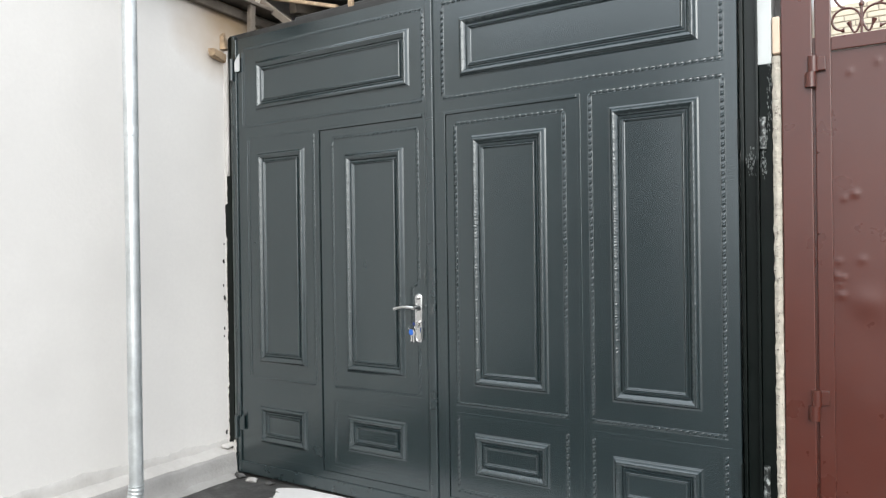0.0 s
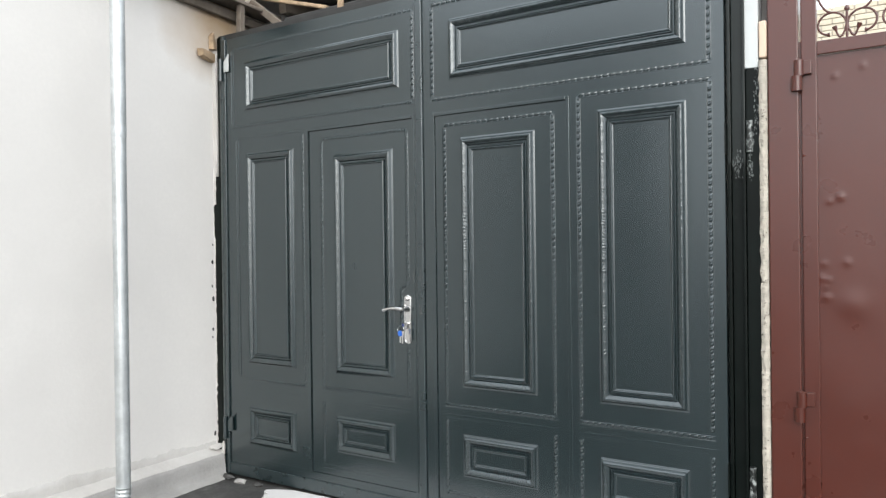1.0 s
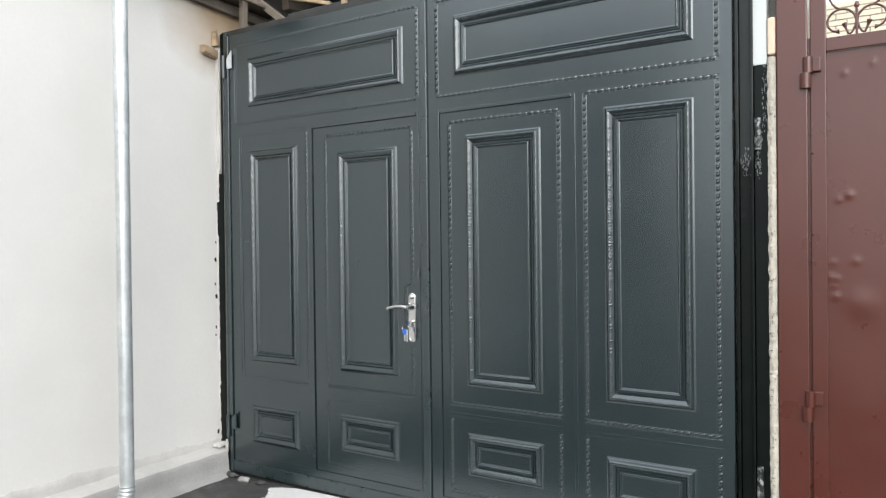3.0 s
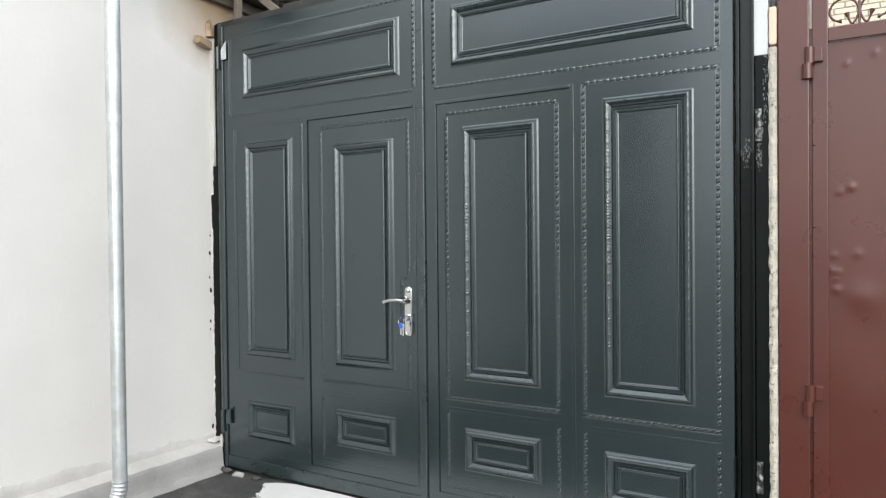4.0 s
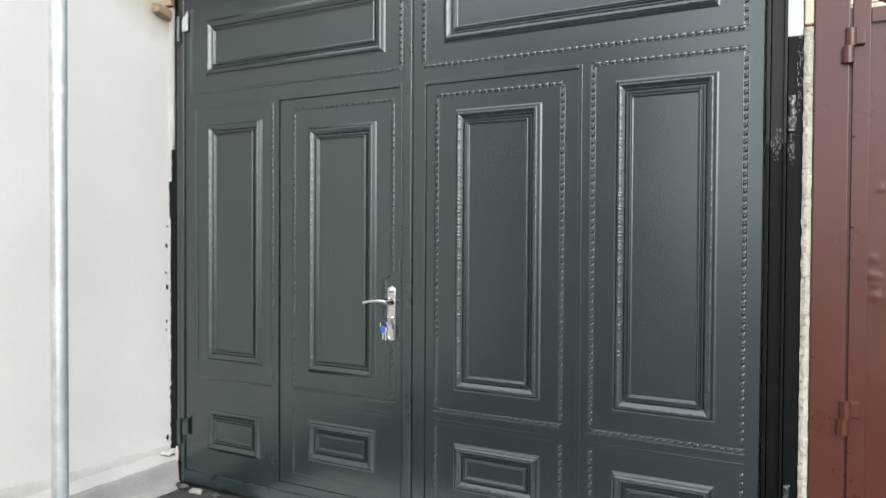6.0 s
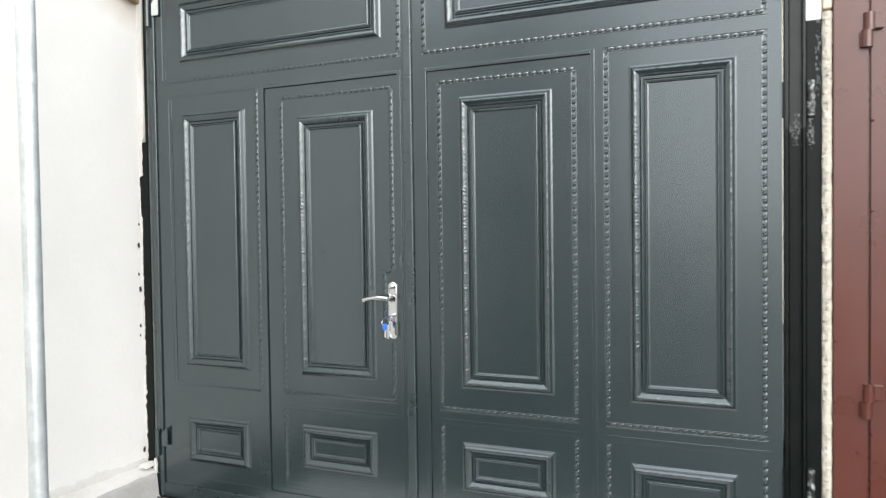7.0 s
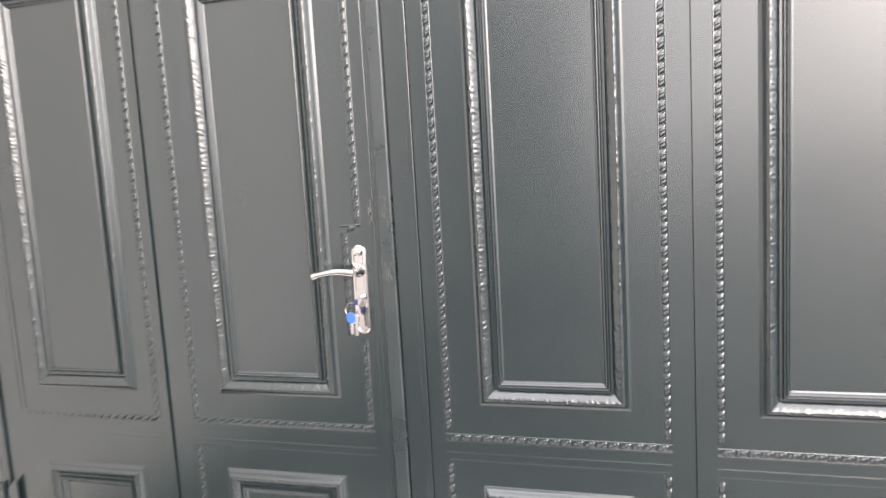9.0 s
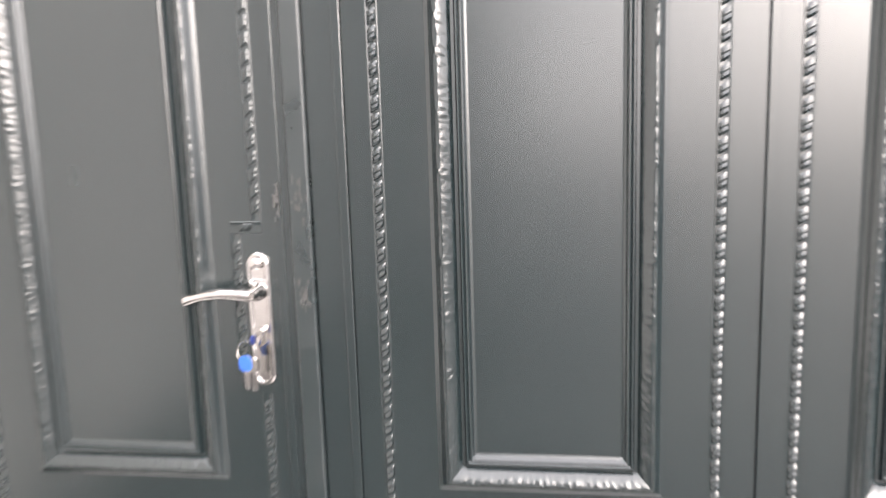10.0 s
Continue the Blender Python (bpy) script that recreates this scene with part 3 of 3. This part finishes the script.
def reveal_strip():
    bm = bmesh.new()
    rows = []
    for i in range(160):
        z = -0.1 + 2.58 * i / 159
        w = 0.006 * noise.noise(Vector((3, z * 7, 0))) + 0.004 * noise.noise(Vector((3, z * 25, 0)))
        r = -1.462 if z > 1.74 else -1.474
        rows.append([bm.verts.new(p) for p in ((-1.5, -0.004 + w * 0.5, z), (-1.486 + w, -0.002, z), (r + w, 0.004, z), (r + 0.003, 0.06, z))])
    for a, b in zip(rows, rows[1:]):
        for k in range(3):
            bm.faces.new((a[k], a[k + 1], b[k + 1], b[k]))
    return tagged(link("reveal_plaster", bm, SKIM, smooth=60), "patched white plaster edge beside the gate post", "trim", kind="structure")


reveal_strip()
paint_smear()

def lump(name, at, size, material, label, category, seed, group=""):
    """An irregular crumb of mortar or plaster."""
    bm = bmesh.new()
    bmesh.ops.create_icosphere(bm, subdivisions=3, radius=1.0)
    for v in bm.verts:
        k = 1 + 0.45 * noise.noise(v.co * 1.3 + Vector((seed, 0, 0))) + 0.2 * noise.noise(v.co * 3.7 + Vector((0, seed, 0)))
        v.co = Vector((at[0] + v.co.x * size[0] * k, at[1] + v.co.y * size[1] * k, at[2] + v.co.z * size[2] * k))
    return tagged(link(name, bm, material, smooth=40), label, category, group)


for k, (z, size) in enumerate(((1.31, 0.5), (1.205, 0.9), (1.06, 0.6), (0.985, 1.1), (0.80, 0.7), (0.752, 0.5), (0.17, 1.0))):
    lump("plaster_chip", (-1.486, -0.018 - 0.004 * (k % 3), z), (0.004 * size, 0.007 * size, 0.014 * size), DARK,
         "small dark chip in the white wall edge", "chip", 40 + 3 * k, "chips in the wall edge")
lump("plaster_lump", (-1.455, -0.03, 0.10), (0.03, 0.05, 0.014), SKIM, "pale plaster lump in the corner of the ledge", "plaster", 3)
lump("plaster_lump", (-1.425, -0.008, 0.085), (0.012, 0.01, 0.04), SKIM, "pale plaster shred at the foot of the post", "plaster", 8)
lump("mortar_crumb", (-1.36, -0.035, -0.066), (0.045, 0.022, 0.016), WET, "damp grey mortar crumb at the gate foot", "rubble", 12, "mortar crumbs")
lump("mortar_crumb", (-1.24, -0.05, -0.07), (0.04, 0.025, 0.014), CEMENT, "grey mortar crumb at the gate foot", "rubble", 15, "mortar crumbs")
lump("mortar_crumb", (-1.10, -0.045, -0.07), (0.03, 0.018, 0.012), WET, "dark wet mortar crumb at the gate foot", "rubble", 19, "mortar crumbs")
lump("plaster_flake", (-1.40, -1.10, 0.06), (0.012, 0.02, 0.018), WHITE, "white plaster flake lying on the ledge", "plaster", 31)


def smear(name, x0, x1, z0, z1, y, seed, material, label, flecks=46):
    """A rub mark: many thin ragged flecks on a flat face, thickest in the middle."""
    rng = random.Random(int(seed * 10) + 3)
    bm = bmesh.new()
    for i in range(flecks):
        cx = min(x1 - 0.002, max(x0 + 0.002, rng.gauss((x0 + x1) / 2, (x1 - x0) / 3.6)))
        cz = min(z1, max(z0, rng.gauss((z0 + z1) / 2, (z1 - z0) / 3.6)))
        wide, tall = rng.uniform(0.0008, 0.003), rng.uniform(0.002, 0.010)
        ring = []
        for j in range(7):
            ang, r = 2 * math.pi * j / 7, rng.uniform(0.55, 1.0)
            ring.append((min(x1, max(x0, cx + wide * r * math.cos(ang))), cz + tall * r * math.sin(ang)))
        lift = 0.00002 * i
        low = [bm.verts.new((px, y + 0.0008, pz)) for px, pz in ring]
        high = [bm.verts.new((px, y - lift, pz)) for px, pz in ring]
        bm.faces.new(high)
        for j in range(7):
            bm.faces.new((low[j], low[(j + 1) % 7], high[(j + 1) % 7], high[j]))
    return tagged(link(name, bm, material), label, "paint mark", kind="structure")


for k, (x0, x1, z0, z1, y) in enumerate(((1.459, 1.498, 1.535, 1.64, 0.0255), (1.513, 1.536, 1.52, 1.62, 0.0215), (1.513, 1.54, 1.63, 1.70, 0.0215),
                                         (1.538, 1.557, 1.70, 1.95, 0.0215))):
    smear("rub_mark", x0, x1, z0, z1, y, 3.7 * k, BARE, "pale rubbed mark on the black post")
for k, (x0, x1, z0, z1) in enumerate(((0.0, 0.03, 1.09, 1.17), (0.004, 0.026, 0.93, 0.99), (-0.034, -0.022, 1.10, 1.16))):
    smear("rub_mark", x0, x1, z0, z1, -0.0128 if x0 > -0.01 else -0.0078, 2.3 * k + 1, RUBBED, "pale rubbed mark on the gate joint strip", 24)


# ---- timber ends and roof over the passage ----
def splinter(name, a, b, wide, tall, seed, label):
    """A torn timber end: a tapering bar with a jagged tip."""
    rng = random.Random(seed)
    a, b = Vector(a), Vector(b)
    d = (b - a).normalized()
    w = d.cross(Vector((0, 0, 1))).normalized()
    h = w.cross(d)
    bm = bmesh.new()
    rings = []
    for i in range(9):
        f = i / 8
        k = 1 - 0.35 * f
        ring = []
        for j, (u, v) in enumerate(((-1, -1), (0, -1.15), (1, -1), (1.1, 0), (1, 1), (0, 1.1), (-1, 1), (-1.1, 0))):
            reach = (b - a).length * f
            if i == 8:
                reach += rng.uniform(-0.03, 0.02)
            ring.append(bm.verts.new(a + d * reach + w * (u * wide * k * rng.uniform(0.85, 1.1)) + h * (v * tall * k * rng.uniform(0.85, 1.1))))
        rings.append(ring)
    for r0, r1 in zip(rings, rings[1:]):
        for j in range(8):
            bm.faces.new((r0[j], r0[(j + 1) % 8], r1[(j + 1) % 8], r1[j]))
    bm.faces.new(rings[0][::-1])
    bm.faces.new(rings[-1])
    return tagged(link(name, bm, TIMBER, smooth=35), label, "timber", "torn timber ends")


splinter("timber_stub", (-1.52, 0.07, 2.435), (-1.452, -0.12, 2.446), 0.029, 0.030, 3, "split brown timber stub sticking out of the wall")
splinter("timber_stub", (-1.476, -0.006, 2.49), (-1.470, -0.02, 2.575), 0.018, 0.018, 5, "upright rusty brown stub by the gate post")


def roof():
    bm = bmesh.new()
    rows = []
    for i in range(121):
        x = -1.49 + 2.99 * i / 120
        wave = 0.02 * math.sin(2 * math.pi * x / 0.15)
        rows.append([bm.verts.new((x, y, 2.84 + 0.16 * y + wave)) for y in (0.3, 2.2)])
    for a, b in zip(rows, rows[1:]):
        bm.faces.new((a[0], a[1], b[1], b[0]))
    geom = bmesh.ops.extrude_face_region(bm, geom=bm.faces[:])
    for v in geom["geom"]:
        if isinstance(v, bmesh.types.BMVert):
            v.co.z += 0.008
    return tagged(link("roof", bm, SLATE, smooth=60), "corrugated grey sheet roof over the passage", "roof", kind="structure")


roof()


def beam(name, a, b, wide, tall, material, label):
    a, b = Vector(a), Vector(b)
    d = (b - a).normalized()
    w = d.cross(Vector((0, 0, 1)))
    w = w.normalized() if w.length > 0.01 else Vector((1, 0, 0))
    h = w.cross(d)
    bm = bmesh.new()
    vs = [bm.verts.new(p + w * u * wide / 2 + h * v * tall / 2) for p in (a, b) for u, v in ((-1, -1), (1, -1), (1, 1), (-1, 1))]
    for f in ((0, 1, 2, 3), (7, 6, 5, 4), (0, 4, 5, 1), (1, 5, 6, 2), (2, 6, 7, 3), (3, 7, 4, 0)):
        bm.faces.new([vs[i] for i in f])
    bmesh.ops.bevel(bm, geom=bm.edges[:], offset=0.004, segments=1, affect="EDGES")
    return tagged(link(name, bm, material), label, "beam", "roof timbers")


for x in (-1.3, -0.4, 0.6):
    beam("rafter", (x, 0.4, 2.83), (x, 2.15, 3.11), 0.06, 0.09, OLDWOOD, "old brown rafter under the sheet roof")
beam("wall_plate", (-1.0, 0.14, 2.60), (1.48, 0.14, 2.60), 0.06, 0.05, SOOT, "sooty timber plate on the gate frame")
beam("brace", (-1.47, 0.30, 2.862), (-1.20, 0.30, 2.66), 0.03, 0.045, OLDWOOD, "slanting brown brace under the roof")
beam("wall_timber", (-1.468, -0.75, 2.765), (-1.468, 0.45, 2.712), 0.035, 0.055, OLDWOOD, "sooty brown timber lying along the wall head")
# added board: covers the upper wall and shades the corner beneath it
beam("shading_board", (-1.42, -0.8, 2.815), (-1.42, 0.45, 2.775), 0.14, 0.022, OLDWOOD, "brown board added over the wall head to shade the corner")
beam("batten", (-1.45, 0.32, 2.892), (-0.85, 0.32, 2.715), 0.03, 0.022, TIMBER, "pale thin batten under the roof")
beam("strut", (-1.385, 0.13, 2.575), (-1.378, 0.13, 2.98), 0.04, 0.038, OLDWOOD, "upright old strut at the wall corner")
beam("strut", (-0.565, 0.10, 2.575), (-0.565, 0.10, 2.98), 0.03, 0.025, TIMBER, "short pale strut on the gate frame")


# ---- stucco edge and maroon door ----
def stucco_edge():
    """Rough broken edge of the pier between gate and door."""
    bm = bmesh.new()
    rows = []
    for i in range(300):
        z = -0.1 + 2.075 * i / 299
        r = lambda k, s: noise.noise(Vector((k, z * s, 0)))
        pit = 0.010 * max(0, noise.noise(Vector((2, z * 22, 1)))) + 0.008 * max(0, r(7, 60))
        rows.append([bm.verts.new(p) for p in ((1.557 + 0.004 * r(1, 20), 0.06, z), (1.559 + 0.004 * r(2, 26), 0.012 + 0.004 * r(4, 40), z),
                                               (1.567, 0.004 + pit, z), (1.574, 0.003 + 0.007 * r(3, 45), z), (1.581, 0.005 + pit * 0.7, z),
                                               (1.587 + 0.002 * r(5, 25), 0.014, z), (1.587, 0.06, z))])
    for a, b in zip(rows, rows[1:]):
        for k in range(6):
            bm.faces.new((a[k], a[k + 1], b[k + 1], b[k]))
    bm.faces.new(rows[-1])
    return tagged(link("stucco_edge", bm, STUCCO, smooth=35), "rough cream stucco edge pitted with dark holes", "trim", kind="structure")


stucco_edge()
tagged(link("pier_brick", boxed(1.560, 1.587, 0.010, 0.10, 1.985, 2.125, bevel=0.006), SALMON), "salmon brick end above the stucco edge", "brick")
tagged(link("pier_cap", boxed(1.512, 1.588, 0.03, 0.14, 2.3, 2.44, bevel=0.01), CEMENT), "grey cement lump on top of the pier", "pier", kind="structure")
tagged(link("pier_core", boxed(1.557, 1.588, 0.122, 0.24, -0.1, 2.3), CEMENT), "grey pier behind the stucco edge", "pier", kind="structure")

DENTS = ((1.812, 1.889, 0.010, -0.005), (1.90, 1.915, 0.009, -0.005), (1.79, 1.43, 0.009, -0.005), (1.825, 1.445, 0.012, -0.006), (1.772, 1.20, 0.009, -0.004),
         (1.845, 1.205, 0.013, -0.004), (1.765, 1.145, 0.008, -0.006), (1.785, 1.14, 0.007, -0.006), (1.775, 1.115, 0.007, -0.005),
         (1.78, 1.075, 0.012, -0.005), (1.86, 1.05, 0.05, -0.010), (2.0, 1.3, 0.2, 0.008), (1.95, 0.7, 0.2, -0.006), (2.1, 1.7, 0.15, 0.008))


def maroon_door():
    e = base("maroon_door", (2.1, 0.05, -0.06), "dented maroon sheet-metal door with scroll grille", "door")
    bm = bmesh.new()
    xs = [1.754 + 0.008 * i for i in range(97)]
    zs = [-0.03 + 0.01 * i for i in range(201)]

    def depth(x, z):
        y = 0.044 + 0.0025 * noise.noise(Vector((x * 4, 1, z * 3)))
        for cx, cz, r, h in DENTS:
            q = ((x - cx) ** 2 + (z - cz) ** 2) / (r * r)
            if q < 9:
                y += (0.7 if r < 0.03 else 0.4) * h * math.exp(-q)
        return y

    grid = [[bm.verts.new((x, depth(x, z), z)) for x in xs] for z in zs]
    for r0, r1 in zip(grid, grid[1:]):
        for i in range(len(xs) - 1):
            bm.faces.new((r0[i], r0[i + 1], r1[i + 1], r1[i]))
    part("dented_sheet", bm, MAROON, e, smooth=60)
    part("stile", boxed(1.7015, 1.754, 0.030, 0.075, -0.05, 2.46, bevel=0.003), MAROON, e)
    part("stile", boxed(2.524, 2.58, 0.030, 0.075, -0.05, 2.46, bevel=0.003), MAROON, e)
    part("rail", boxed(1.754, 2.524, 0.030, 0.075, 1.972, 2.022, bevel=0.003), MAROON, e)
    part("rail", boxed(1.754, 2.524, 0.030, 0.075, 2.41, 2.46, bevel=0.003), MAROON, e)
    for z in (1.897, 0.668):
        h = part("hinge_barrel", tubed([(1.696, 0.012, z), (1.696, 0.012, z + 0.058)], 0.017, 16), MAROON, e, smooth=40)
        part("hinge_plate", boxed(1.696, 1.738, 0.012, 0.030, z + 0.004, z + 0.056, bevel=0.003), MAROON, h)
        h = part("hinge_barrel", tubed([(1.689, 0.010, z - 0.055), (1.689, 0.010, z)], 0.018, 16), MAROON, e, smooth=40)
        part("hinge_plate", boxed(1.668, 1.69, 0.006, 0.022, z - 0.053, z - 0.003, bevel=0.003), MAROON, h)
    for z in (1.60, 0.55, 1.30):
        part("weld_bead", tubed([(1.704, 0.029, z), (1.709, 0.027, z + 0.003), (1.714, 0.029, z + 0.005)], [0.002, 0.004, 0.002], 8), MAROON, e, smooth=50)
    return e


def scroll(cx, cz, r, turn, hand, n=26):
    pts = []
    for i in range(n):
        f = i / (n - 1)
        a = turn + hand * f * radians(300)
        k = r * (1 - 0.45 * f * f)
        pts.append((cx + k * math.cos(a), 0.05, cz + k * math.sin(a)))
    return pts


def grille():
    e = base("grille", (2.14, 0.05, 2.022), "brown wrought scroll grille over the maroon door", "grille")
    for k in range(4):
        x = 1.852 + 0.205 * k
        bm = bmesh.new()
        tube(bm, [(x, 0.05, 2.02), (x, 0.05, 2.125)], 0.0045, 8)
        tube(bm, [(x, 0.05, 2.122), (x, 0.05, 2.13), (x, 0.05, 2.142)], [0.007, 0.010, 0.004], 10)
        part("upright_bar", bm, MAROON, e, smooth=50)
        for hand in (-1, 1):
            pts = []
            for i in range(30):
                f = i / 29
                a = radians(200) - f * radians(285)
                r = 0.05 - 0.018 * f * f
                pts.append((x + hand * (0.052 + r * math.cos(a)), 0.05, 2.075 + r * math.sin(a) * 1.0))
            bm = tubed(pts, [0.004] * 28 + [0.0075, 0.009], 8)
            part("scroll_bar", bm, MAROON, e, smooth=50)
            lower = [(x + hand * (0.004 + 0.036 * f), 0.05, 2.06 - 0.03 * math.sin(f * 3.1) + 0.028 * max(0, f - 0.6)) for f in (i / 12 for i in range(13))]
            part("scroll_bar", tubed(lower, [0.0038] * 11 + [0.007, 0.009], 8), MAROON, e, smooth=50)
            upper = [(x + hand * (0.102 - 0.05 * f), 0.05, 2.20 - 0.075 * math.sin(f * 1.6)) for f in (i / 12 for i in range(13))]
            part("scroll_bar", tubed(upper, 0.004, 8), MAROON, e, smooth=50)
    part("top_bar", tubed([(1.75, 0.05, 2.21), (2.53, 0.05, 2.21)], 0.006, 8), MAROON, e, smooth=50)
    return e


def door_frame():
    e = base("maroon_door_frame", (1.64, 0.05, -0.06), "maroon steel door frame with worn paint", "door frame", kind="structure")
    part("jamb", boxed(1.590, 1.694, 0.016, 0.12, -0.08, 2.52, bevel=0.004), MAROON, e)
    part("jamb", boxed(2.59, 2.64, 0.016, 0.12, -0.08, 2.52, bevel=0.004), MAROON, e)
    part("head", boxed(1.694, 2.59, 0.016, 0.12, 2.47, 2.52, bevel=0.004), MAROON, e)
    part("rebate", boxed(1.694, 1.703, 0.04, 0.12, -0.08, 2.03), MAROON, e)
    return e


maroon_door()
grille()
door_frame()


# ---- cream brick wall in the next yard ----
def brick_wall():
    e = base("brick_wall", (2.6, 8.1, -0.1), "cream painted brick wall in the next yard", "wall", kind="structure")
    part("core", boxed(-2.5, 9.5, 8.02, 8.25, -0.1, 4.43), MORTAR, e)
    bm = boxed(0, 0.25, 0, 0.05, 0, 0.067, bevel=0.005, segments=1)
    me = bpy.data.meshes.new("brick")
    bm.to_mesh(me)
    bm.free()
    me.materials.append(CREAM)
    rng = random.Random(11)
    for row in range(12):
        for col in range(19):
            ob = new("brick", me)
            ob.parent = e
            ob.location = (0.2 + 0.262 * col + (0.131 if row % 2 else 0) + rng.uniform(-0.004, 0.004) - 2.6, 8.0 + rng.uniform(-0.004, 0.006) - 8.1, 3.516 + 0.078 * row + 0.1)
    return e


brick_wall()
